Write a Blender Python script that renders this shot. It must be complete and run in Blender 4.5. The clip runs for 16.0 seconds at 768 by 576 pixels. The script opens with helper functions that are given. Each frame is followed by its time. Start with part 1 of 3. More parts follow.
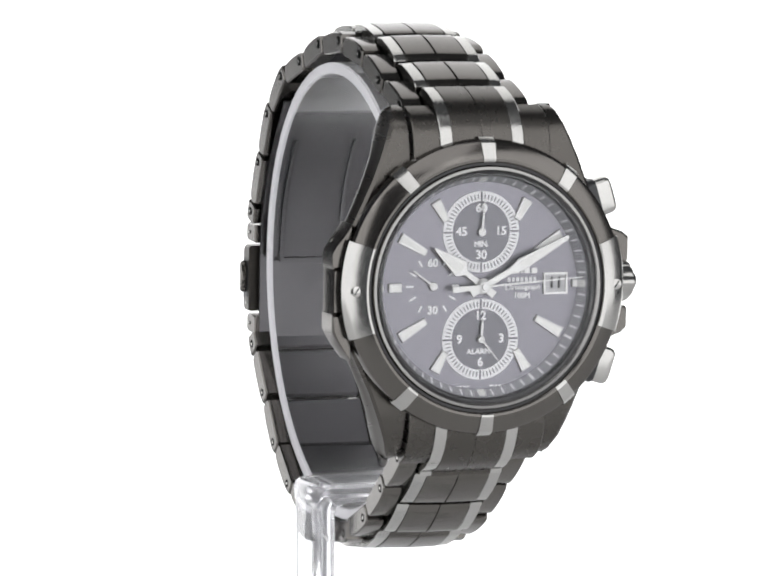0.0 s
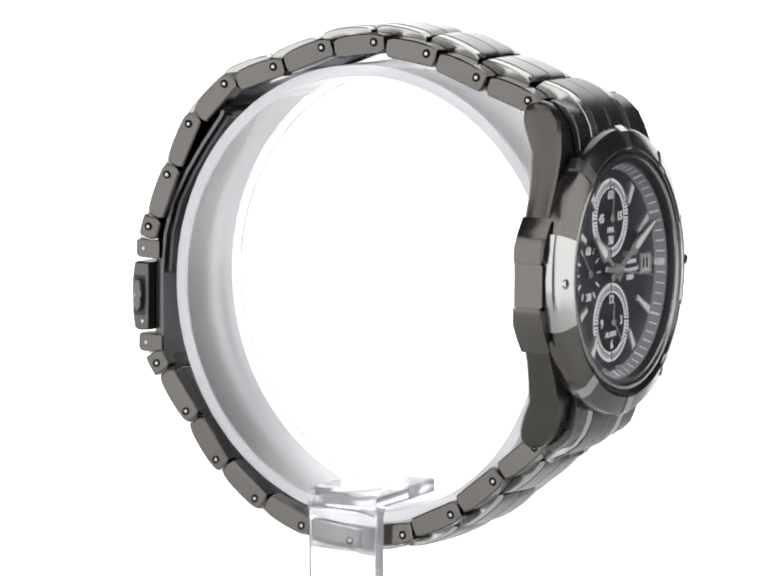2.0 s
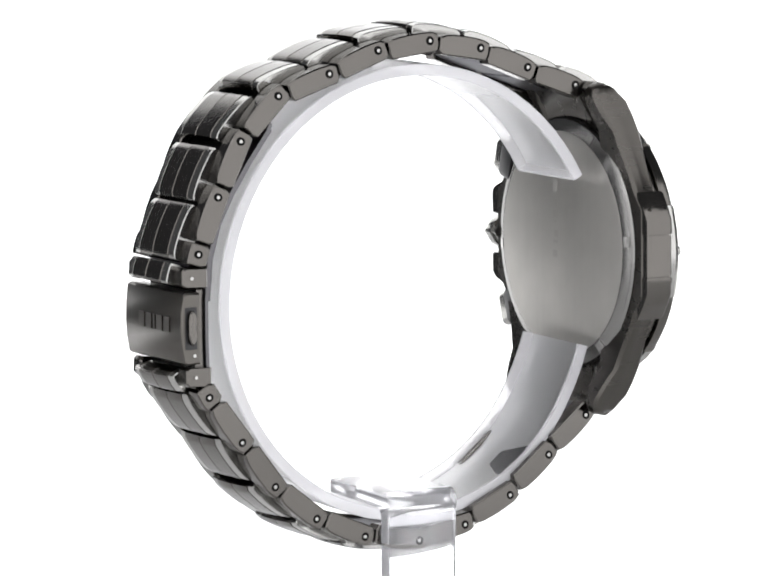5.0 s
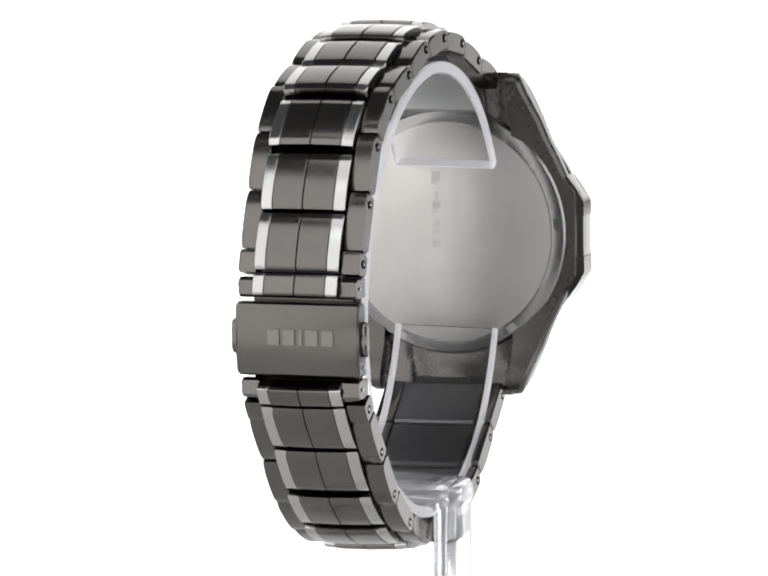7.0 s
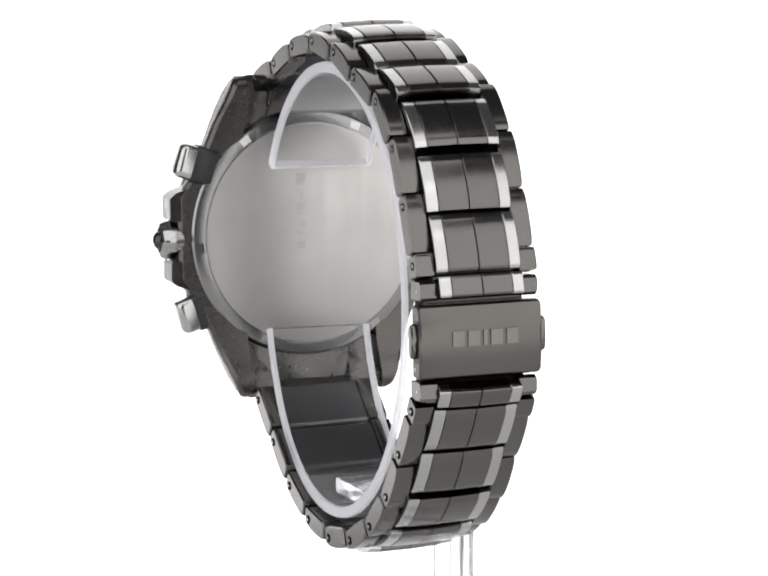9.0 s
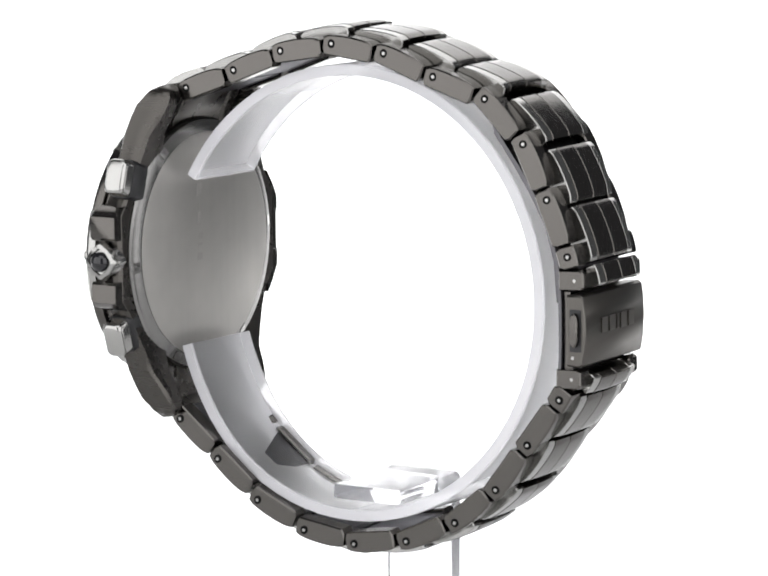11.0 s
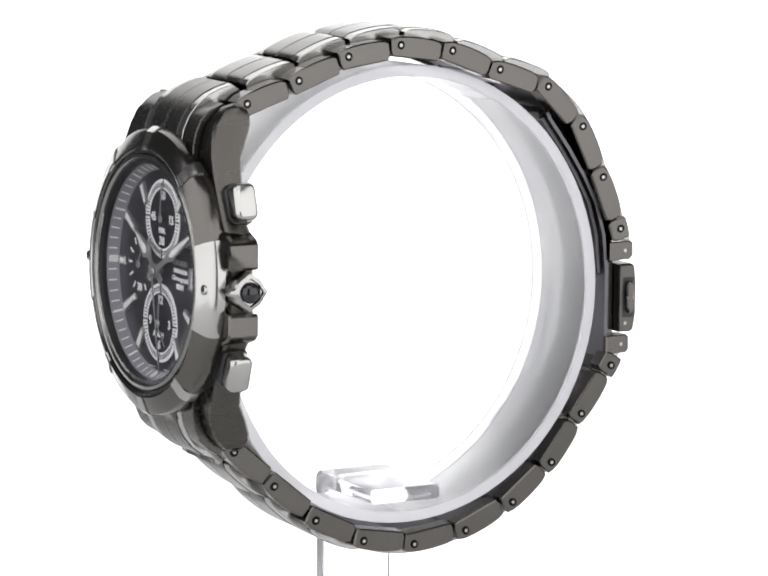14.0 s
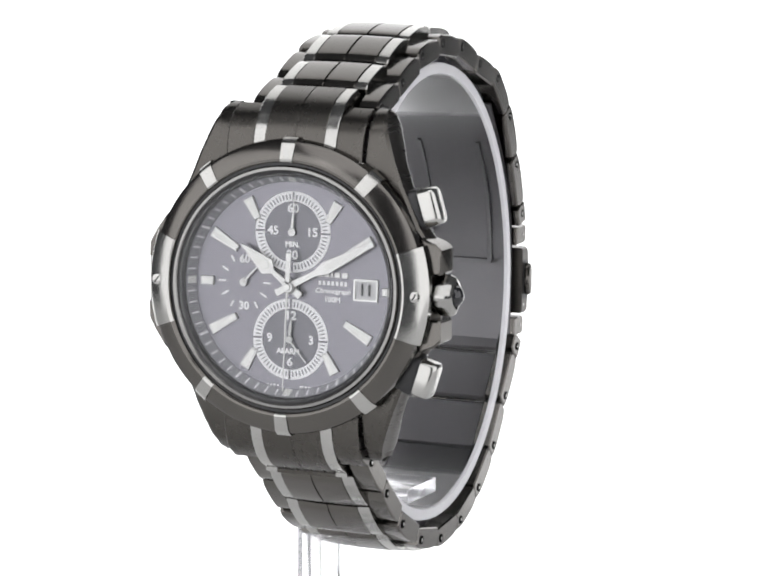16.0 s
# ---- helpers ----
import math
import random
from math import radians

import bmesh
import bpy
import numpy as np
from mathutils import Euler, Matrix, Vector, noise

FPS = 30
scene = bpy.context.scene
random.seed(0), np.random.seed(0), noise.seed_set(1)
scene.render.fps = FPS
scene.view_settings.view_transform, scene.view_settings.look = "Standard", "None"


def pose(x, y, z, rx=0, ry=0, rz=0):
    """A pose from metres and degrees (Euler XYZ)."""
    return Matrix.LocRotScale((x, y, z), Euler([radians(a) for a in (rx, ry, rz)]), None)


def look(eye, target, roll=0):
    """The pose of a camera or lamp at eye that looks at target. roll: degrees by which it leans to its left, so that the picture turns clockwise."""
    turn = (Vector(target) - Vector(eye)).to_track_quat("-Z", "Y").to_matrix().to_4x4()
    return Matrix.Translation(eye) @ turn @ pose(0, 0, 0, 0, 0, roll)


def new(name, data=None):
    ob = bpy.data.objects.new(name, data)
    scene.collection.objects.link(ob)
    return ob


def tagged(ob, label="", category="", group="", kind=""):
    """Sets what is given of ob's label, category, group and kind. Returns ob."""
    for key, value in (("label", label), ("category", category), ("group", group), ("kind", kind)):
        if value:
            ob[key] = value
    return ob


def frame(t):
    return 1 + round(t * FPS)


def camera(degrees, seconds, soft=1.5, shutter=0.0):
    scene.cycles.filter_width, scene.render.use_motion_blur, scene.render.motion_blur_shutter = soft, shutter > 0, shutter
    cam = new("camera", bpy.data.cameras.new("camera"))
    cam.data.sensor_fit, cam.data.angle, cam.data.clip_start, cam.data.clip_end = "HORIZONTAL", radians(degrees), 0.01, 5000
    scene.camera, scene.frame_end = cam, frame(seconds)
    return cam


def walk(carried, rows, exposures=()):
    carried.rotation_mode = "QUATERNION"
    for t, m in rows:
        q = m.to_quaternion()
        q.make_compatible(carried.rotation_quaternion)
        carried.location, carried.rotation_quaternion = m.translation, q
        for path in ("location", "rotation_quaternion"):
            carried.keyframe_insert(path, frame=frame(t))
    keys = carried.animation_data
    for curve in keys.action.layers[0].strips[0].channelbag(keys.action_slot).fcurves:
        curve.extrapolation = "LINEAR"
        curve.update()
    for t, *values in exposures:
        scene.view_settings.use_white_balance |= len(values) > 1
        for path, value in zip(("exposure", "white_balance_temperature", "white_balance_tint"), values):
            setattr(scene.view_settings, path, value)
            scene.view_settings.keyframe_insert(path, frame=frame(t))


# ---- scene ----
HEIGHT = 0.115          # dial centre above the light table
BASE = 44.0             # watch's lowest point below the dial centre, mm
cam = camera(10.80, 16.0, soft=2.0)
EYE = (0.0, -0.6063, HEIGHT + 0.07465)
CAM_POSE = pose(*EYE, 90 - 7.479, 0.0, 0.01)
TILT = 1.0              # the watch leans a little towards 3 o'clock
walk(cam, [(0.0, CAM_POSE), (16.0, CAM_POSE)])

# turn of the table: seconds, degrees from the dial facing the camera
TURNS = [(0.0, 20.11), (0.5, 30.40), (1.0, 40.62), (1.5, 50.70), (2.0, 60.60), (2.5, 70.27), (3.0, 79.83), (3.5, 89.42),
         (4.0, 99.20), (4.8, 115.3), (5.6, 132.0), (6.5, 150.66), (7.0, 160.76), (7.5, 170.70), (8.0, 180.53), (8.5, 190.27),
         (9.0, 199.96), (9.8, 215.4), (10.6, 231.0), (11.5, 248.66), (12.0, 258.54), (12.5, 268.48), (13.0, 278.48),
         (13.5, 288.51), (14.0, 298.35), (14.5, 308.14), (15.0, 318.06), (15.5, 328.11), (16.0, 338.14)]

# ---- light ----
world = bpy.data.worlds.new("studio")
scene.world = world
world.use_nodes = True
world.node_tree.nodes["Background"].inputs[0].default_value = (0.93, 0.95, 1.0, 1)
world.node_tree.nodes["Background"].inputs[1].default_value = 0.10


def softbox(name, eye, target, sx, sy, watts):
    lamp = bpy.data.lights.new(name, "AREA")
    lamp.shape, lamp.size, lamp.size_y, lamp.energy = "RECTANGLE", sx, sy, watts
    lamp.color = (0.98, 0.98, 1.0)
    ob = new(name, lamp)
    ob.matrix_world = look(eye, target)
    return ob


MID = (0, 0, HEIGHT)
softbox("softbox_right", (0.69, -0.51, 0.35), (0, 0, 0.30), 1.45, 1.1, 9.4)
softbox("softbox_left", (-0.69, -0.51, 0.35), (0, 0, 0.30), 1.45, 1.1, 9.4)
softbox("softbox_top", (0, -0.50, 0.95), MID, 1.0, 0.6, 3.2)


# ---- materials ----
def material(name):
    m = bpy.data.materials.new(name)
    m.use_nodes = True
    return m, m.node_tree, m.node_tree.nodes["Principled BSDF"]


def metal(name, colour, rough, stretch=(1, 1, 1), grain=0.03, bump=0.02, scale=900, wear=0.12):
    """Metal with a fine brushed grain, faint smudges and slight changes of colour from piece to piece."""
    m, nt, b = material(name)
    n = nt.nodes
    co = n.new("ShaderNodeTexCoord")
    mp = n.new("ShaderNodeMapping")
    mp.inputs["Scale"].default_value = stretch
    fine = n.new("ShaderNodeTexNoise")
    fine.inputs["Scale"].default_value, fine.inputs["Detail"].default_value = scale, 3
    smudge = n.new("ShaderNodeTexNoise")
    smudge.inputs["Scale"].default_value, smudge.inputs["Detail"].default_value = 110, 4
    nt.links.new(co.outputs["Object"], mp.inputs[0])
    nt.links.new(mp.outputs[0], fine.inputs["Vector"])
    nt.links.new(co.outputs["Object"], smudge.inputs["Vector"])
    info = n.new("ShaderNodeObjectInfo")
    mix = n.new("ShaderNodeMix")
    mix.data_type = "RGBA"
    mix.inputs["A"].default_value = (*colour, 1)
    mix.inputs["B"].default_value = (*[c * (1 - 2 * wear) for c in colour], 1)
    add = n.new("ShaderNodeMath")
    add.operation = "MULTIPLY_ADD"
    add.inputs[1].default_value = 0.6
    half = n.new("ShaderNodeMath")
    half.operation, half.inputs[1].default_value = "MULTIPLY", 0.4
    nt.links.new(info.outputs["Random"], half.inputs[0])
    nt.links.new(smudge.outputs["Fac"], add.inputs[0])
    nt.links.new(half.outputs[0], add.inputs[2])
    nt.links.new(add.outputs[0], mix.inputs["Factor"])
    nt.links.new(mix.outputs["Result"], b.inputs["Base Color"])
    rr = n.new("ShaderNodeMapRange")
    rr.inputs["To Min"].default_value, rr.inputs["To Max"].default_value = max(0.02, rough - grain), rough + grain
    both = n.new("ShaderNodeMath")
    both.operation = "MULTIPLY"
    nt.links.new(fine.outputs["Fac"], both.inputs[0])
    nt.links.new(smudge.outputs["Fac"], both.inputs[1])
    rr.inputs["From Max"].default_value = 0.5
    nt.links.new(both.outputs[0], rr.inputs["Value"])
    nt.links.new(rr.outputs[0], b.inputs["Roughness"])
    bp = n.new("ShaderNodeBump")
    bp.inputs["Strength"].default_value, bp.inputs["Distance"].default_value = bump, 0.0002
    nt.links.new(fine.outputs["Fac"], bp.inputs["Height"])
    nt.links.new(bp.outputs[0], b.inputs["Normal"])
    b.inputs["Metallic"].default_value = 1.0
    return m


def paint(name, colour, rough=0.5, spec=0.5, vary=0.15, scale=2500):
    m, nt, b = material(name)
    noise_ = nt.nodes.new("ShaderNodeTexNoise")
    noise_.inputs["Scale"].default_value, noise_.inputs["Detail"].default_value = scale, 3
    co = nt.nodes.new("ShaderNodeTexCoord")
    nt.links.new(co.outputs["Object"], noise_.inputs["Vector"])
    mix = nt.nodes.new("ShaderNodeMix")
    mix.data_type = "RGBA"
    mix.inputs["A"].default_value = (*[c * (1 - vary) for c in colour], 1)
    mix.inputs["B"].default_value = (*[min(1, c * (1 + vary)) for c in colour], 1)
    nt.links.new(noise_.outputs["Fac"], mix.inputs["Factor"])
    nt.links.new(mix.outputs["Result"], b.inputs["Base Color"])
    b.inputs["Roughness"].default_value = rough
    b.inputs["Specular IOR Level"].default_value = spec
    return m


GUNMETAL = metal("gunmetal_polished", (0.142, 0.134, 0.124), 0.17, (1, 1, 1), 0.04, 0.004)
GUNMETAL_SATIN = metal("gunmetal_satin", (0.135, 0.127, 0.116), 0.30, (1, 0.04, 1), 0.03, 0.002)
GUNMETAL_DARK = metal("gunmetal_inside", (0.145, 0.142, 0.148), 0.36, (1, 0.05, 1), 0.03, 0.002)
GUNMETAL_DARK.node_tree.nodes["Principled BSDF"].inputs["Specular Tint"].default_value = (0.6, 0.6, 0.62, 1)
SILVER = metal("silver_steel", (0.47, 0.465, 0.445), 0.18, (1, 0.05, 1), 0.05, 0.02)
CLASP_MARK = metal("clasp_mark", (0.185, 0.175, 0.16), 0.3, (1, 1, 1), 0.03, 0.004)
CASE_SATIN = metal("case_satin", (0.100, 0.094, 0.086), 0.28, (1, 0.04, 1), 0.03, 0.002)
STEEL_BACK = metal("steel_case_back", (0.51, 0.495, 0.465), 0.40, (1, 1, 0.03), 0.07, 0.01, 700, 0.2)
BLACK = paint("black_gasket", (0.012, 0.012, 0.013), 0.35)
# near-black colour standing for the shade in link gaps and pin holes
RECESS_SHADE = paint("recess_shade_black", (0.006, 0.006, 0.006), 0.8, 0.05)
RIM = metal("polished_rim", (0.30, 0.295, 0.285), 0.22, (1, 1, 1), 0.03, 0.004)
ENGRAVING = metal("engraved_steel", (0.45, 0.435, 0.41), 0.48, (1, 1, 1), 0.03, 0.01)


def satin(name, colour, rough):
    """Even satin lacquer over metal, with a faint sheen variation."""
    m, nt, b = material(name)
    b.inputs["Base Color"].default_value = (*colour, 1)
    b.inputs["Metallic"].default_value = 1.0
    co, no, rr = nt.nodes.new("ShaderNodeTexCoord"), nt.nodes.new("ShaderNodeTexNoise"), nt.nodes.new("ShaderNodeMapRange")
    no.inputs["Scale"].default_value = 40
    nt.links.new(co.outputs["Object"], no.inputs["Vector"])
    rr.inputs["To Min"].default_value, rr.inputs["To Max"].default_value = rough - 0.015, rough + 0.015
    nt.links.new(no.outputs["Fac"], rr.inputs["Value"])
    nt.links.new(rr.outputs[0], b.inputs["Roughness"])
    return m


DIAL = satin("dial_charcoal", (0.185, 0.18, 0.203), 0.33)
FLANGE = paint("flange_charcoal", (0.30, 0.297, 0.32), 0.4, 0.5, 0.04)
SUBDIAL = satin("subdial_charcoal", (0.128, 0.126, 0.14), 0.33)
PRINT = paint("dial_print_white", (0.82, 0.82, 0.83), 0.5)
LUME = paint("lume_white", (0.74, 0.745, 0.72), 0.45)
JEWEL = paint("jewel_black", (0.008, 0.008, 0.01), 0.05, 0.6)
HAND_STEEL = metal("hand_steel", (0.66, 0.66, 0.65), 0.42, (1, 1, 1), 0.04, 0.01)


def crystal_glass(name, ior, rough=0.02):
    """Flat polished glass: clear straight through, with the gloss of its refractive index."""
    m, nt, p = material(name)
    n = nt.nodes
    n.remove(p)
    see, gloss, fres, mix = n.new("ShaderNodeBsdfTransparent"), n.new("ShaderNodeBsdfGlossy"), n.new("ShaderNodeFresnel"), n.new("ShaderNodeMixShader")
    gloss.inputs["Roughness"].default_value = rough
    fres.inputs["IOR"].default_value = ior
    nt.links.new(fres.outputs[0], mix.inputs[0])
    nt.links.new(see.outputs[0], mix.inputs[1])
    nt.links.new(gloss.outputs[0], mix.inputs[2])
    nt.links.new(mix.outputs[0], n["Material Output"].inputs["Surface"])
    return m


GLASS = crystal_glass("mineral_crystal", 1.5)


def pale_edge(name, colour, share):
    """Acrylic edge: white colour stands in for light piped through the sheet; scatters light that falls on it from
    either side.
    """
    m, nt, p = material(name)
    n = nt.nodes
    p.inputs["Base Color"].default_value = (*colour, 1)
    p.inputs["Roughness"].default_value = 0.35
    back, mix, noise_ = n.new("ShaderNodeBsdfTranslucent"), n.new("ShaderNodeMixShader"), n.new("ShaderNodeTexNoise")
    noise_.inputs["Scale"].default_value = 900
    bump = n.new("ShaderNodeBump")
    bump.inputs["Strength"].default_value, bump.inputs["Distance"].default_value = 0.15, 0.0002
    nt.links.new(noise_.outputs["Fac"], bump.inputs["Height"])
    nt.links.new(bump.outputs[0], p.inputs["Normal"])
    back.inputs["Color"].default_value = (*colour, 1)
    mix.inputs[0].default_value = 0.6
    nt.links.new(p.outputs[0], mix.inputs[1])
    nt.links.new(back.outputs[0], mix.inputs[2])
    see, both = n.new("ShaderNodeBsdfTransparent"), n.new("ShaderNodeMixShader")
    both.inputs[0].default_value = share
    nt.links.new(see.outputs[0], both.inputs[1])
    nt.links.new(mix.outputs[0], both.inputs[2])
    nt.links.new(both.outputs[0], n["Material Output"].inputs["Surface"])
    return m


ACRYLIC = crystal_glass("clear_acrylic", 1.24, 0.3)
ACRYLIC_EDGE = pale_edge("acrylic_edge", (0.985, 0.98, 1.0), 0.52)


def solid_acrylic(name):
    """Thick clear acrylic that bends light; a pale diffuse share paints in a faint veil of reflection."""
    m, nt, p = material(name)
    p.inputs["Base Color"].default_value = (0.955, 0.955, 0.97, 1)
    p.inputs["Roughness"].default_value = 0.08
    p.inputs["IOR"].default_value = 1.49
    p.inputs["Transmission Weight"].default_value = 1.0
    n = nt.nodes
    veil, mix, noise_, rr = n.new("ShaderNodeBsdfDiffuse"), n.new("ShaderNodeMixShader"), n.new("ShaderNodeTexNoise"), n.new("ShaderNodeMapRange")
    veil.inputs["Color"].default_value = (0.86, 0.86, 0.89, 1)
    noise_.inputs["Scale"].default_value, noise_.inputs["Detail"].default_value = 240, 5
    rr.inputs["To Min"].default_value, rr.inputs["To Max"].default_value = 0.05, 0.12
    nt.links.new(noise_.outputs["Fac"], rr.inputs["Value"])
    nt.links.new(rr.outputs[0], mix.inputs[0])
    nt.links.new(p.outputs[0], mix.inputs[1])
    nt.links.new(veil.outputs[0], mix.inputs[2])
    nt.links.new(mix.outputs[0], n["Material Output"].inputs["Surface"])
    return m


ACRYLIC_SOLID = solid_acrylic("solid_acrylic")
TABLE = paint("table_white", (0.8, 0.8, 0.8), 0.4, 0.5, 0.02, 60)

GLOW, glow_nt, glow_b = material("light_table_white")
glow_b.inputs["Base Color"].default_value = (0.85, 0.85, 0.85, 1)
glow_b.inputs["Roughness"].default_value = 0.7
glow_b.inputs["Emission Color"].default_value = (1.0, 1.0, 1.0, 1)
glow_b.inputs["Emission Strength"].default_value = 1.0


# ---- mesh helpers: millimetres in the watch's space (x to 3 o'clock, y to the clasp, z to 12 o'clock) ----
LEAN = 0.0              # how far the bezel and dial lean back per millimetre of height


def mm(x, y, z):
    return Vector((x, y + LEAN * z, z + BASE)) * 0.001


def finish(bm, name, mat, angle=32):
    bmesh.ops.recalc_face_normals(bm, faces=bm.faces)
    me = bpy.data.meshes.new(name)
    bm.to_mesh(me)
    bm.free()
    me.materials.append(mat)
    for p in me.polygons:
        p.use_smooth = True
    me.set_sharp_from_angle(angle=radians(angle))
    return me


def part(name, bm, mat, parent, label="", m=None, angle=32):
    """One mesh object under a thing or a part; bm: a bmesh or a shared mesh."""
    me = finish(bm, name, mat, angle) if isinstance(bm, bmesh.types.BMesh) else bm
    ob = new(name, me)
    ob.parent = parent
    if m is not None:
        ob.matrix_local = m
    return tagged(ob, label)


def loft(bm, rings, cap=True):
    """Skins closed rings of equal length."""
    vs = [[bm.verts.new(v) for v in ring] for ring in rings]
    for a, b in zip(vs, vs[1:]):
        for i in range(len(a)):
            j = (i + 1) % len(a)
            bm.faces.new((a[i], a[j], b[j], b[i]))
    if cap:
        bm.faces.new(vs[0])
        bm.faces.new(list(reversed(vs[-1])))
    return bm


def prism(profile, x0, x1, c=0.15, bm=None, raw=False, tight=False):
    """A (y, z) outline drawn out from x0 to x1 with chamfers of c at both ends."""
    bm = bm or bmesh.new()
    cy = sum(p[0] for p in profile) / len(profile)
    cz = sum(p[1] for p in profile) / len(profile)

    y0, y1 = min(p[0] for p in profile), max(p[0] for p in profile)

    def shrunk(p):
        if tight:
            return (min(max(p[0], y0 + c), y1 - c), p[1] - c if p[1] > cz else p[1] + c)
        d = Vector((p[0] - cy, p[1] - cz))
        k = max(0.0, 1 - c / max(d.length, 1e-6))
        return (cy + d.x * k, cz + d.y * k)
    f = (lambda x, y, z: Vector((x, y, z)) * 0.001) if raw else mm
    small = [shrunk(p) for p in profile]
    loft(bm, [[f(x0, *p) for p in small], [f(x0 + c, *p) for p in profile],
              [f(x1 - c, *p) for p in profile], [f(x1, *p) for p in small]])
    return bm


CX = 0.8                # dial centre, sideways from the turning axis


def lathe(profile, seg=128, a0=0.0, a1=360.0, bm=None, cz=0.0, cx=CX):
    """(radius, y) outline turned round the dial's axis; closed outline. Angles from 12 o'clock, clockwise."""
    bm = bm or bmesh.new()
    full = a1 - a0 >= 359.9
    n = seg if full else max(2, int(seg * (a1 - a0) / 360) + 1)
    rings = []
    for i in range(n if full else n + 1):
        a = radians(a0 + (a1 - a0) * i / n)
        rings.append([mm(cx + r * math.sin(a), y, cz + r * math.cos(a)) for r, y in profile])
    if full:
        vs = [[bm.verts.new(v) for v in ring] for ring in rings]
        for k in range(n):
            a, b = vs[k], vs[(k + 1) % n]
            for i in range(len(a)):
                j = (i + 1) % len(a)
                if (a[i].co - a[j].co).length < 1e-9:
                    continue
                bm.faces.new((a[i], a[j], b[j], b[i]))
        bmesh.ops.remove_doubles(bm, verts=bm.verts, dist=1e-7)
    else:
        loft(bm, rings)
    return bm


def disc_profile(r, y0, y1, c=0.1):
    return [(1e-5, y0), (r - c, y0), (r, y0 + c), (r, y1 - c), (r - c, y1), (1e-5, y1)]


def slab(outline, y0, y1, c=0.0, bm=None, f=mm):
    """An (x, z) outline with thickness from y0 to y1; the y0 edge is chamfered by c."""
    bm = bm or bmesh.new()
    cx = sum(p[0] for p in outline) / len(outline)
    cz = sum(p[1] for p in outline) / len(outline)
    small = []
    for p in outline:
        d = Vector((p[0] - cx, p[1] - cz))
        small.append((cx + d.x * max(0, 1 - c / max(d.length, 1e-6)), cz + d.y * max(0, 1 - c / max(d.length, 1e-6))))
    rings = [[f(x, y1, z) for x, z in outline], [f(x, y0 + c, z) for x, z in outline]]
    if c:
        rings.append([f(x, y0, z) for x, z in small])
    return loft(bm, rings)


def radial(angle, r0, r1, w0, w1, cx=CX, cz=0.0):
    """A tapered bar's outline along a clock angle from r0 to r1."""
    a = radians(angle)
    u, v = Vector((math.sin(a), math.cos(a))), Vector((math.cos(a), -math.sin(a)))
    o = Vector((cx, cz))
    return [tuple(o + u * r0 - v * w0 / 2), tuple(o + u * r0 + v * w0 / 2), tuple(o + u * r1 + v * w1 / 2), tuple(o + u * r1 - v * w1 / 2)]


# ---- the studio ----
def sweep():
    """White light table that curves up into the glowing back wall."""
    bm = bmesh.new()
    line = [(0.26, 0.0), (0.35, 0.0)]
    for i in range(1, 13):
        a = radians(90 * i / 12)
        line.append((0.35 + 0.3 * math.sin(a), 0.3 - 0.3 * math.cos(a)))
    line.append((0.65, 1.5))
    rows = []
    for x in np.linspace(-0.45, 0.45, 9):
        rows.append([bm.verts.new((x, y, z)) for y, z in line])
    for a, b in zip(rows, rows[1:]):
        for i in range(len(line) - 1):
            bm.faces.new((a[i], a[i + 1], b[i + 1], b[i]))
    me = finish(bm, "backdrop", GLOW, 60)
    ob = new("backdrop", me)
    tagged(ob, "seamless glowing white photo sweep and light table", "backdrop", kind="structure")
    mod = ob.modifiers.new("thickness", "SOLIDIFY")
    mod.thickness, mod.offset = 0.01, -1
    return ob


sweep()
bm = bmesh.new()
bmesh.ops.create_cube(bm, size=1.0, matrix=Matrix.Translation((0, -0.05, -0.01)) @ Matrix.Diagonal((1.2, 0.61, 0.02, 1)))
bmesh.ops.bevel(bm, geom=bm.edges[:], offset=0.003, segments=2, affect="EDGES")
tagged(new("table", finish(bm, "table", TABLE)), "white laminate table top under the stand", "table", kind="structure")

# ---- the watch ----
watch = tagged(new("wrist_watch"), "black gunmetal chronograph wrist watch with silver accents on clear acrylic stand", "watch")
watch.location = (0, 0, HEIGHT - BASE * 0.001)

FRONT = [(0, -36.6), (15, -36.6), (18, -36.5), (20.5, -36.0), (22.2, -35.6), (23.4, -34.6), (24.8, -33.2), (25.1, -32.4), (25.3, -31.2)]
BACK = [(0, -32.9), (11, -32.9), (18, -31.8), (22, -29.6), (24, -29.4), (24.8, -29.9), (25.3, -30.8)]
OUTER = [(0, 21.5), (6.5, 21.5), (9.2, 19.3), (15, 16.6), (22.8, 13.6), (24.6, 12.9), (25.3, 12.2)]


def along(table, v):
    v = abs(v)
    for (a, p), (b, q) in zip(table, table[1:]):
        if v <= b:
            return p + (q - p) * (v - a) / (b - a)
    return table[-1][1]


